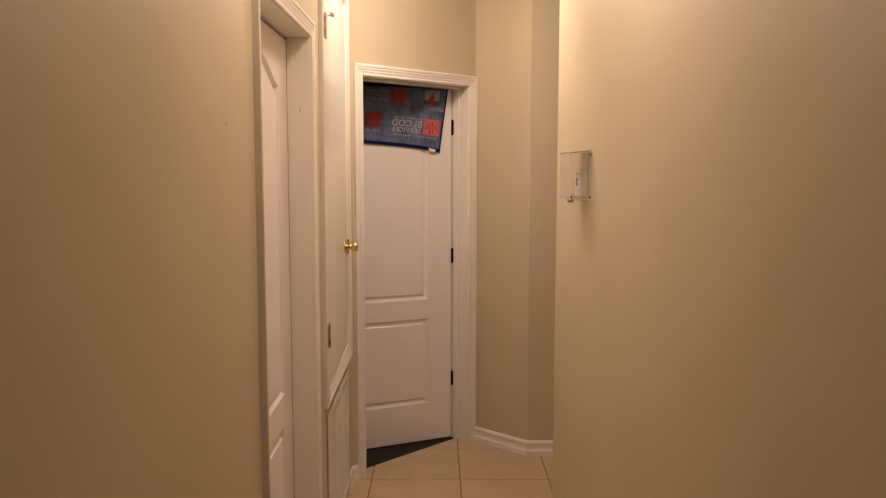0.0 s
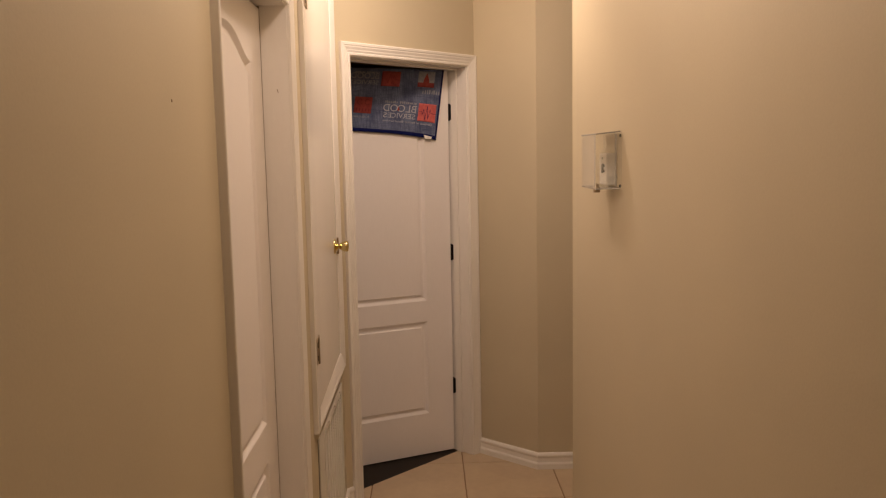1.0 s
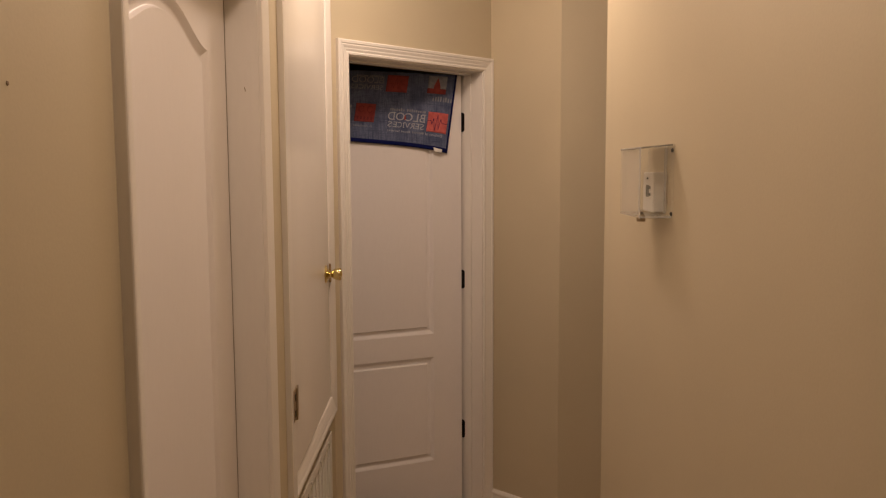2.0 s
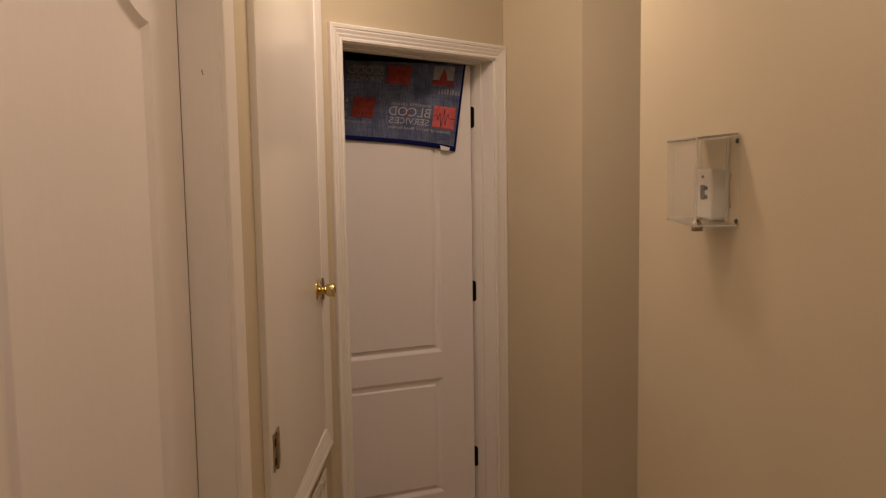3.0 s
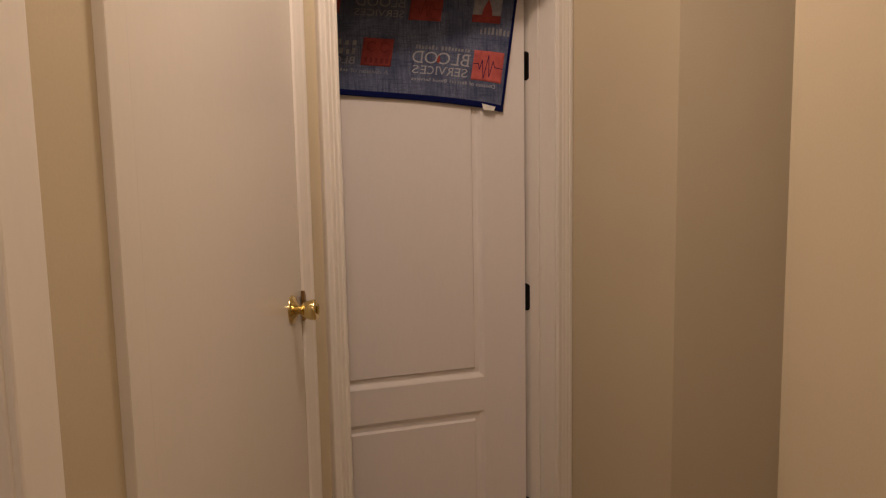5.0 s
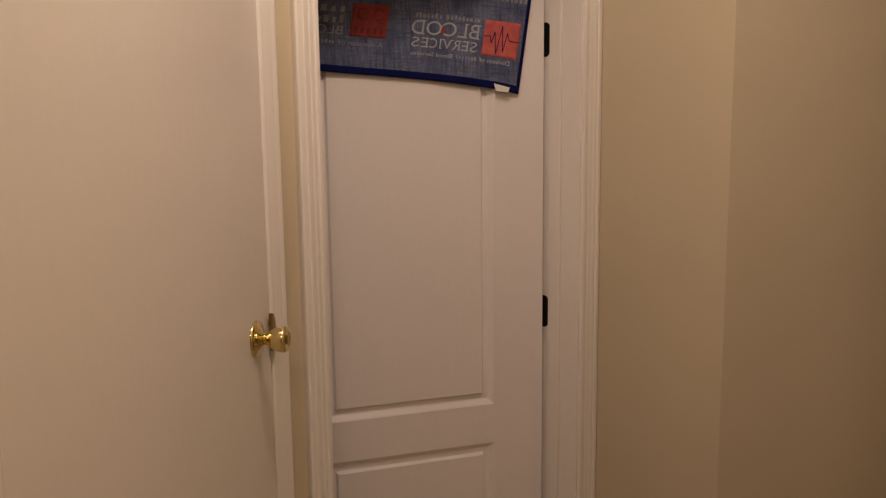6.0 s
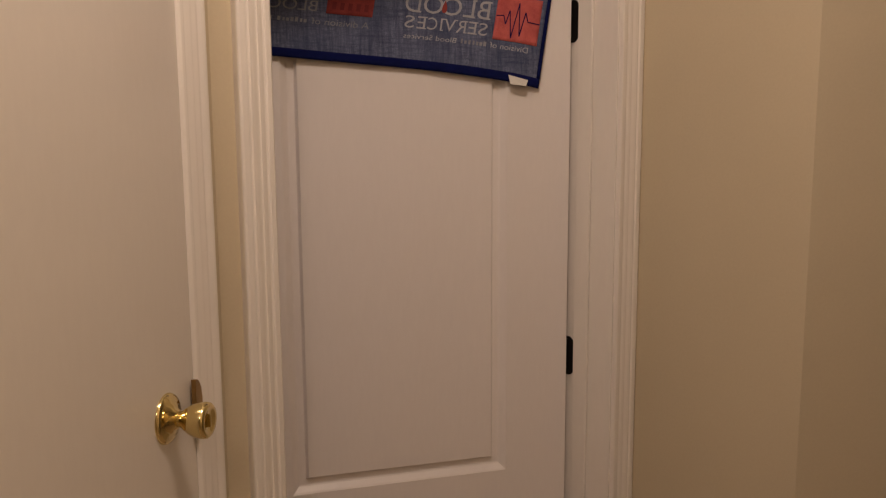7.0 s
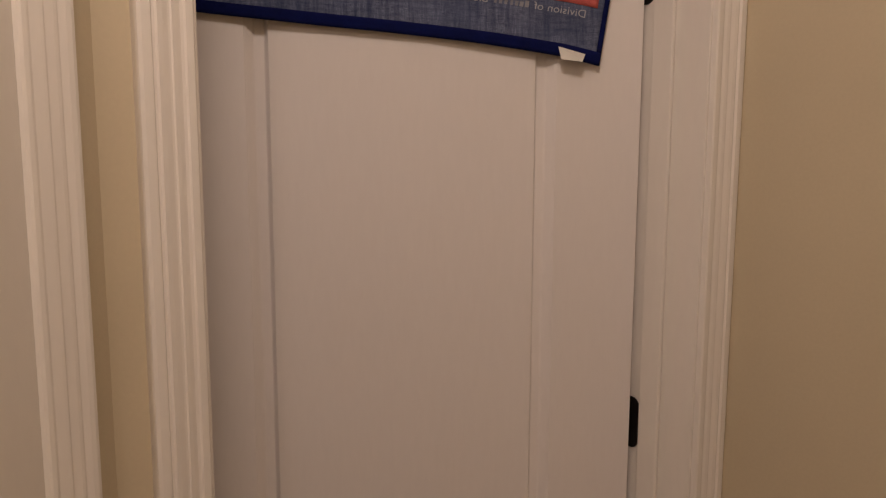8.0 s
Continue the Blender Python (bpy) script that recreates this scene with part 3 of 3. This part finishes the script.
def towel():
    t = thing("towel", door_2.matrix_world @ LEAF, "blue woven promotional towel hung over the top of a door", "towel")

    def sheet(name, a0, a1, b0, b1, lift, mat, na, nb, thick=0.0022, top=False):
        bm = bmesh.new()
        g = [[bm.verts.new(on_towel(a0 + (a1 - a0) * i / na, b0 + (b1 - b0) * j / nb, lift)) for j in range(nb + 1)] for i in range(na + 1)]
        h = [[bm.verts.new(on_towel(a0 + (a1 - a0) * i / na, b0 + (b1 - b0) * j / nb, lift - thick)) for j in range(nb + 1)] for i in range(na + 1)]
        for i in range(na):
            for j in range(nb):
                bm.faces.new((g[i][j], g[i + 1][j], g[i + 1][j + 1], g[i][j + 1]))
                bm.faces.new((h[i][j], h[i][j + 1], h[i + 1][j + 1], h[i + 1][j]))
        for i in range(na):
            bm.faces.new((g[i][0], h[i][0], h[i + 1][0], g[i + 1][0]))
            bm.faces.new((g[i][nb], g[i + 1][nb], h[i + 1][nb], h[i][nb]))
        for j in range(nb):
            bm.faces.new((g[0][j], g[0][j + 1], h[0][j + 1], h[0][j]))
            bm.faces.new((g[na][j], h[na][j], h[na][j + 1], g[na][j + 1]))
        return part(name, bm, mat, t, "", True)

    hem = 0.020
    sheet("cloth", 0.006, T_LEN - 0.006, 0.006, T_DROP, 0.0, TOWEL, 90, 44)
    sheet("hem", 0.0, T_LEN, 0.0, hem, 0.0012, HEM, 90, 3, 0.0042)
    sheet("hem", 0.0, 0.008, hem, T_DROP, 0.0012, HEM, 3, 44, 0.0042)
    sheet("hem", T_LEN - 0.008, T_LEN, hem, T_DROP, 0.0012, HEM, 3, 44, 0.0042)
    # fold over the top of the leaf and down its far side
    bm = bmesh.new()
    prof = [(-0.004, 2.024), (-0.0035, 2.0265), (0.0, 2.0285), (0.035, 2.0285), (0.039, 2.024), (0.041, 1.90)]
    rows = []
    for i in range(41):
        s = 0.022 + 0.64 * i / 40
        rows.append([bm.verts.new((TW[0] - s, y, z)) for y, z in prof])
    for p, q in zip(rows, rows[1:]):
        for j in range(len(prof) - 1):
            bm.faces.new((p[j], q[j], q[j + 1], p[j + 1]))
    part("fold", bm, TOWEL, t, "", True)

    def patch(name, a0, a1, b0, b1, mat, lift=0.0009):
        na, nb = max(2, int((a1 - a0) / 0.008)), max(1, int((b1 - b0) / 0.008))
        return sheet(name, a0, a1, b0, b1, lift, mat, na, nb, 0.0008)

    # red emblem squares; the upper and left ones have the shade in their ink
    patch("emblem", 0.018, 0.116, 0.085, 0.180, INK_RED)
    patch("emblem", 0.370, 0.462, 0.104, 0.196, INK_SHADED)
    patch("emblem", 0.236, 0.336, 0.262, 0.345, INK_SHADED)
    patch("emblem", 0.046, 0.138, 0.268, 0.352, INK_GREY)
    patch("emblem", 0.046, 0.138, 0.268, 0.292, INK_SHADED, 0.0014)
    patch("emblem", 0.545, 0.625, 0.270, 0.350, INK_SHADED)

    # pulse line across the lower emblem, drawn as short strokes
    def stroke(pts, w, mat, name="pulse_line", lift=0.0019):
        bm = bmesh.new()
        for (a0, b0), (a1, b1) in zip(pts, pts[1:]):
            d = Vector((a1 - a0, b1 - b0))
            n = Vector((-d.y, d.x)).normalized() * w / 2
            for k in range(3):
                u0, u1 = k / 3, (k + 1) / 3
                q = [(a0 + d.x * u0 + n.x, b0 + d.y * u0 + n.y), (a0 + d.x * u1 + n.x, b0 + d.y * u1 + n.y), (a0 + d.x * u1 - n.x, b0 + d.y * u1 - n.y), (a0 + d.x * u0 - n.x, b0 + d.y * u0 - n.y)]
                bm.faces.new([bm.verts.new(on_towel(*p, lift)) for p in q])
        return part(name, bm, mat, t)

    stroke([(0.019, 0.130), (0.045, 0.131), (0.052, 0.150), (0.060, 0.098), (0.068, 0.168), (0.078, 0.092), (0.087, 0.150), (0.093, 0.120), (0.099, 0.138), (0.115, 0.136)], 0.0022, HEM)
    stroke([(0.236, 0.300), (0.262, 0.300), (0.270, 0.325), (0.281, 0.275), (0.291, 0.332), (0.302, 0.280), (0.310, 0.302), (0.334, 0.302)], 0.0022, INK_DARK)
    drop = [(0.092 + 0.024 * math.sin(w) * math.sin(w / 2) ** 1.6, 0.310 + 0.034 * math.cos(w)) for w in (2 * math.pi * k / 28 for k in range(28))]
    bm = bmesh.new()
    bm.faces.new([bm.verts.new(on_towel(a, b, 0.0019)) for a, b in drop])
    part("drop", bm, INK_SHADED, t, "red blood drop")
    stroke([(0.384, 0.176), (0.394, 0.184), (0.406, 0.178), (0.408, 0.160), (0.396, 0.150), (0.384, 0.158)], 0.003, INK_DARK)
    stroke([(0.424, 0.176), (0.434, 0.184), (0.446, 0.178), (0.448, 0.160), (0.436, 0.150), (0.424, 0.158)], 0.003, INK_DARK)
    for k in range(5):
        stroke([(0.384 + 0.016 * k, 0.114), (0.384 + 0.016 * k, 0.130)], 0.008, INK_DARK)

    # woven wording, seen from its reverse; a runs from right to left, so the letters come out mirrored
    def word(text, a0, a1, b0, b1, mat=INK_WHITE, lift=0.0014):
        cu = bpy.data.curves.new("lettering", "FONT")
        cu.body, cu.size, cu.resolution_u = text, 1.0, 3
        tmp = bpy.data.objects.new("lettering", cu)
        scene.collection.objects.link(tmp)
        me = bpy.data.meshes.new_from_object(tmp.evaluated_get(bpy.context.evaluated_depsgraph_get()))
        bpy.data.objects.remove(tmp)
        xs = [v.co.x for v in me.vertices]
        ys = [v.co.y for v in me.vertices]
        x0, x1, y0, y1 = min(xs), max(xs), min(ys), max(ys)
        for v in me.vertices:
            v.co = on_towel(a0 + (a1 - a0) * (v.co.x - x0) / (x1 - x0), b0 + (b1 - b0) * (v.co.y - y0) / (y1 - y0), lift)
        me.materials.append(mat)
        ob = new("lettering", me)
        ob.parent = t
        return ob

    def serif(a0, a1, b0, b1, mat):
        bm = bmesh.new()
        bm.faces.new([bm.verts.new(on_towel(a, b, 0.0015)) for a, b in ((a0, b0), (a1, b0), (a1, b1), (a0, b1))])
        part("serif", bm, mat, t)

    def letters(text, edges, b0, b1, mat=INK_WHITE):
        """Capitals one by one between pairs of edges, with small feet on the upright stems."""
        tall = b1 - b0
        for ch, (a0, a1) in zip(text, edges):
            word(ch, a0, a1, b0, b1, mat)
            if ch in "BLDERI":
                foot = 0.0045 if ch != "I" else 0.003
                for z in (b0, b1 - 0.09 * tall):
                    serif(a0 - 0.003, a0 + foot, z, z + 0.09 * tall, mat)
            if ch == "V":
                for a in (a0, a1):
                    serif(a - 0.004, a + 0.004, b1 - 0.09 * tall, b1, mat)

    letters("BLOOD", ((0.130, 0.156), (0.163, 0.186), (0.190, 0.232), (0.229, 0.270), (0.276, 0.308)), 0.124, 0.163)
    letters("SERVICES", ((0.130, 0.149), (0.154, 0.171), (0.176, 0.196), (0.198, 0.221), (0.226, 0.2295), (0.236, 0.256), (0.261, 0.278), (0.284, 0.304)), 0.089, 0.116)
    bead = [(0.226 + 0.0075 * math.sin(w) * math.sin(w / 2) ** 1.4, 0.142 + 0.014 * math.cos(w)) for w in (2 * math.pi * k / 20 for k in range(20))]
    bm = bmesh.new()
    bm.faces.new([bm.verts.new(on_towel(a, b, 0.0019)) for a, b in bead])
    part("drop", bm, INK_SHADED, t, "small red drop between two letters")
    word("Division of", 0.036, 0.120, 0.066, 0.078)
    word("Blood Services", 0.192, 0.302, 0.066, 0.077)
    word("A division of", 0.374, 0.488, 0.078, 0.092, INK_GREY)
    word("BLOOD", 0.480, 0.606, 0.106, 0.130, INK_GREY)

    # small lines that cannot be read: short bars in word groups, one mesh a line
    def bars(a0, a1, b0, b1, words, mat=INK_GREY):
        total = sum(words) + 0.9 * (len(words) - 1)
        unit = (a1 - a0) / total
        bm = bmesh.new()
        a = a0
        for count in words:
            for k in range(count):
                lo, hi = a + unit * (k + 0.08), a + unit * (k + random.choice((0.55, 0.66, 0.74, 0.82)))
                top = b1 - (b1 - b0) * random.choice((0.0, 0.10, 0.22, 0.30))
                bm.faces.new([bm.verts.new(on_towel(x, y, 0.0014)) for x, y in ((lo, b0), (hi, b0), (hi, top), (lo, top))])
            a += unit * (count + 0.9)
        tagged(part("text_bar", bm, mat, t), kind="stuff")

    bars(0.130, 0.306, 0.170, 0.183, (9, 7))
    bars(0.127, 0.186, 0.067, 0.077, (7,))
    bars(0.496, 0.604, 0.080, 0.090, (7, 5))
    for b, words in ((0.138, (6,)), (0.168, (5,))):
        bars(0.480, 0.590, b, b + 0.021, words)
    bars(0.010, 0.112, 0.232, 0.254, (8,))
    word("BLOOD", 0.352, 0.500, 0.300, 0.332, INK_GREY)
    word("SERVICES", 0.352, 0.500, 0.268, 0.291, INK_GREY)
    bars(0.352, 0.480, 0.330, 0.340, (9, 7))
    # fabric label sewn to the lower hem
    bm = bmesh.new()
    for lift in (0.0022, 0.0034):
        bm.faces.new([bm.verts.new(on_towel(a, b, lift + k)) for a, b, k in ((0.034, -0.003, 0.012), (0.066, -0.006, 0.007), (0.071, 0.014, 0.0), (0.028, 0.011, 0.003))])
    bm.verts.ensure_lookup_table()
    for i in range(4):
        j = (i + 1) % 4
        bm.faces.new((bm.verts[i], bm.verts[j], bm.verts[4 + j], bm.verts[4 + i]))
    part("label_tag", bm, LABEL, t, "small white fabric label")


towel()


# ---------------------------------------------------------------- thermostat in its clear guard
TO_RIGHT = Matrix(((0, 1, 0, RIGHT), (-1, 0, 0, 0), (0, 0, 1, 0), (0, 0, 0, 1)))   # x -> -y of the hall (towards the start), y -> into the wall


def thermostat():
    t = thing("thermostat", TO_RIGHT, "small white wall thermostat with a grey display", "thermostat")
    part("body", box(1.835, 1.930, -0.028, -0.0005, 1.510, 1.602, 0.004, 3), STAT, t)
    part("display", box(1.868, 1.893, -0.0292, -0.0275, 1.545, 1.572, 0.001, 1), LCD, t, "grey display")
    for dx, dz in ((0.008, 0.004), (0.008, 0.020)):
        part("button", box(1.896 + dx - 0.006, 1.896 + dx + 0.005, -0.030, -0.0275, 1.546 + dz - 0.003, 1.546 + dz + 0.004, 0.001, 1), LCD, t)
    part("button", box(1.876, 1.886, -0.030, -0.0275, 1.585, 1.590, 0.001, 1), LCD, t)


thermostat()


def wire():
    """Thin dark bent line beside the thermostat."""
    cu = bpy.data.curves.new("wire", "CURVE")
    cu.dimensions, cu.bevel_depth, cu.bevel_resolution = "3D", 0.0011, 3
    sp = cu.splines.new("BEZIER")
    pts = [(1.955, -0.001, 1.594), (1.956, -0.003, 1.588), (1.9555, -0.0035, 1.566), (1.956, -0.003, 1.540), (1.955, -0.001, 1.532)]
    sp.bezier_points.add(len(pts) - 1)
    for p, co in zip(sp.bezier_points, pts):
        p.co, p.handle_left_type, p.handle_right_type = co, "AUTO", "AUTO"
    tmp = bpy.data.objects.new("wire", cu)
    scene.collection.objects.link(tmp)
    me = bpy.data.meshes.new_from_object(tmp.evaluated_get(bpy.context.evaluated_depsgraph_get()))
    bpy.data.objects.remove(tmp)
    me.materials.clear()
    me.materials.append(NICKEL)
    ob = new("wire", me)
    ob.matrix_world = TO_RIGHT
    tagged(ob, "thin dark bent line beside the wall thermostat", "wire")


wire()


def guard():
    """Clear plastic lock box round the thermostat: five thin walls with rounded front edges, a flange with screws and a lock below."""
    g = thing("thermostat_guard", TO_RIGHT, "clear acrylic lock box over a wall thermostat", "guard")
    a, b, z0, z1, deep, th = 1.790, 2.000, 1.502, 1.664, 0.076, 0.0032
    r = 0.020
    # wrap: far side, curved corner, front, corner, near side
    line = [(a, -0.004)]
    for k in range(7):
        w = math.radians(180 - 90 * k / 6)
        line.append((a + r + r * math.cos(w), -(deep - r) - r * math.sin(w)))
    for k in range(7):
        w = math.radians(90 - 90 * k / 6)
        line.append((b - 0.004 + 0.004 * math.cos(w), -(deep - 0.004) - 0.004 * math.sin(w)))
    line.append((b, -0.004))
    mid = Vector(((a + b) / 2, -deep / 2))

    def shell(name, zlo, zhi, mat, outer=0.0):
        bm = bmesh.new()
        rings = []
        for off in (outer, -th):
            ring = []
            for x, y in line:
                d = Vector((x, y)) - mid
                k = Vector((math.copysign(1, d.x) if abs(d.x) > (b - a) / 2 - r else 0, -1 if y < -(deep - r) else 0))
                ring.append((x + k.x * off, y + k.y * off))
            rings.append(ring)
        lo = [[bm.verts.new((x, y, zlo)) for x, y in rg] for rg in rings]
        hi = [[bm.verts.new((x, y, zhi)) for x, y in rg] for rg in rings]
        n = len(line)
        for i in range(n - 1):
            bm.faces.new((lo[0][i], lo[0][i + 1], hi[0][i + 1], hi[0][i]))
            bm.faces.new((lo[1][i], hi[1][i], hi[1][i + 1], lo[1][i + 1]))
            bm.faces.new((lo[0][i], lo[1][i], lo[1][i + 1], lo[0][i + 1]))
            bm.faces.new((hi[0][i], hi[0][i + 1], hi[1][i + 1], hi[1][i]))
        for i in (0, n - 1):
            bm.faces.new((lo[0][i], hi[0][i], hi[1][i], lo[1][i]))
        return part(name, bm, mat, g)

    full = line
    for nm, lo, hi, mat in (("far_side", 0, 3, ACRYLIC), ("front_panel", 2, len(full) - 4, ACRYLIC_FRONT), ("near_side", len(full) - 5, len(full), ACRYLIC)):
        line = full[lo:hi]
        shell(nm, z0 + 0.004, z1 - 0.004, mat)
    line = full
    for zlo, zhi, nm in ((z0, z0 + 0.0038, "bottom_plate"), (z1 - 0.0038, z1, "top_plate")):
        part(nm, prism(full, (zlo, zhi), lambda u, v, d: (u, v, d)), ACRYLIC_PLATE if nm == "top_plate" else ACRYLIC_BASE, g)
    # sawn edges; a pale haze colour stands in for their bright glints
    part("edge_strip", box(b - 0.0036, b + 0.0006, -deep - 0.0006, -deep + 0.0032, z0, z1, 0.0014, 3), ACRYLIC_EDGE, g, "acrylic edge with its bright glint in the colour")
    part("edge_strip", box(a + 0.014, b, -deep - 0.0008, -deep + 0.002, z1 - 0.0026, z1 + 0.0006, 0.0012, 3), ACRYLIC_EDGE, g, "acrylic edge with its bright glint in the colour")
    part("edge_strip", box(b - 0.002, b + 0.0008, -deep, -0.004, z0 - 0.0006, z0 + 0.0028, 0.0010, 3), ACRYLIC_EDGE, g, "acrylic edge with its bright glint in the colour")
    part("inner_rim", box(b - 0.058, b - 0.0540, -0.007, -0.0005, z0 + 0.006, z1 - 0.006, 0.0012, 2), ACRYLIC_EDGE, g, "milky rim of the back plate")
    part("flange", box(b, b + 0.003, -0.004, -0.0005, z0, z1, 0.001, 1), ACRYLIC, g)
    part("flange", box(a - 0.010, a, -0.004, -0.0005, z0, z1, 0.001, 1), ACRYLIC, g)
    for x, z in ((b - 0.012, z1 - 0.014), (b - 0.012, z0 + 0.008)):
        s = lathe([(0.0045, 0.0), (0.0042, 0.003), (0.0020, 0.0042)], 14)
        o = part("screw", s, BLACK, g)
        o.matrix_local = Matrix.Translation((x, -0.0005, z)) @ Matrix.Rotation(math.radians(90), 4, "X")
    lock = lathe([(0.009, -0.010), (0.010, -0.009), (0.010, 0.004), (0.007, 0.006), (0.004, 0.012)], 20)
    bmesh.ops.translate(lock, verts=lock.verts, vec=(1.962, -0.062, z0))
    part("lock", lock, NICKEL, g, "small nickel cam lock", True)
    part("lock_cam", box(1.945, 1.985, -0.066, -0.058, z0 + 0.012, z0 + 0.0145, 0.0006, 1), NICKEL, g)
    # the top falls a little towards the front
    for ob in g.children:
        for v in ob.data.vertices:
            if v.co.z > z1 - 0.02:
                v.co.z -= 0.007 * max(0.0, -v.co.y / deep)


guard()


# ---------------------------------------------------------------- small marks
def nail(name, m, label, size=0.0026):
    n = part(name, lathe([(size, 0.0), (size * 0.9, 0.0008), (size * 0.4, 0.0012)], 12), SCUFF_AND_GAP)
    n.matrix_world = m
    tagged(n, label, "nail")


nail("nail_head", TO_LEFT @ Matrix.Translation((-2.962, 0, 1.700)) @ Matrix.Rotation(math.radians(90), 4, "X"), "small brown nail head in the beige wall")
scuff = part("scuff_mark", box(-0.0011, 0.0011, -0.0006, 0.0004, -0.0055, 0.0055, 0.0005, 1), SCUFF_AND_GAP)
scuff.matrix_world = Matrix.Translation((-0.686, D1B, 1.802)) @ Matrix.Rotation(math.radians(-14), 4, "Y")
tagged(scuff, "short dark scuff on the white door jamb", "mark")


# ---------------------------------------------------------------- floor tiles
PITCH, JOINT = 0.457, 0.006
TX, TY = -0.0975, -0.6150


def tile_mesh():
    bm = bmesh.new()
    h = (PITCH - JOINT) / 2
    rows = [(h, -0.012), (h, -0.0025), (h - 0.0012, -0.0006), (h - 0.004, 0.0)]
    rings = [[bm.verts.new((sx * k, sy * k, z)) for sx, sy in ((-1, -1), (1, -1), (1, 1), (-1, 1))] for k, z in rows]
    for p, q in zip(rings, rings[1:]):
        for i in range(4):
            bm.faces.new((p[i], p[(i + 1) % 4], q[(i + 1) % 4], q[i]))
    bm.faces.new(rings[-1])
    return bm


shared = None
for i in range(-3, 6):
    for j in range(-15, 3):
        x, y = TX + PITCH * (i + 0.5), TY + PITCH * (j + 0.5)
        hall = LEFT - 0.3 < x < RIGHT + 0.25
        side = x >= RIGHT and RCORNER - 0.3 < y < KINK[1] + 0.3
        if not (hall or side) or x > PASS_END:
            continue
        depth = (y - x) * math.cos(math.radians(45))       # through the end wall
        reach = (PITCH - JOINT) / math.sqrt(2)
        if depth - reach > FLOOR_EDGE:
            continue
        if depth + reach > FLOOR_EDGE:
            bm = tile_mesh()
            bmesh.ops.bisect_plane(bm, geom=bm.verts[:] + bm.edges[:] + bm.faces[:], plane_co=Vector((-c * FLOOR_EDGE - x, c * FLOOR_EDGE - y, 0)), plane_no=Vector((-c, c, 0)), clear_outer=True)
            if not bm.faces:
                bm.free()
                continue
            ob = part("tile", bm, TILE, floor)
        elif shared is None:
            ob = part("tile", tile_mesh(), TILE, floor)
            shared = ob.data
        else:
            ob = new("tile", shared)
            ob.parent = floor
        ob.location = (x, y, random.uniform(-0.0004, 0.0004))
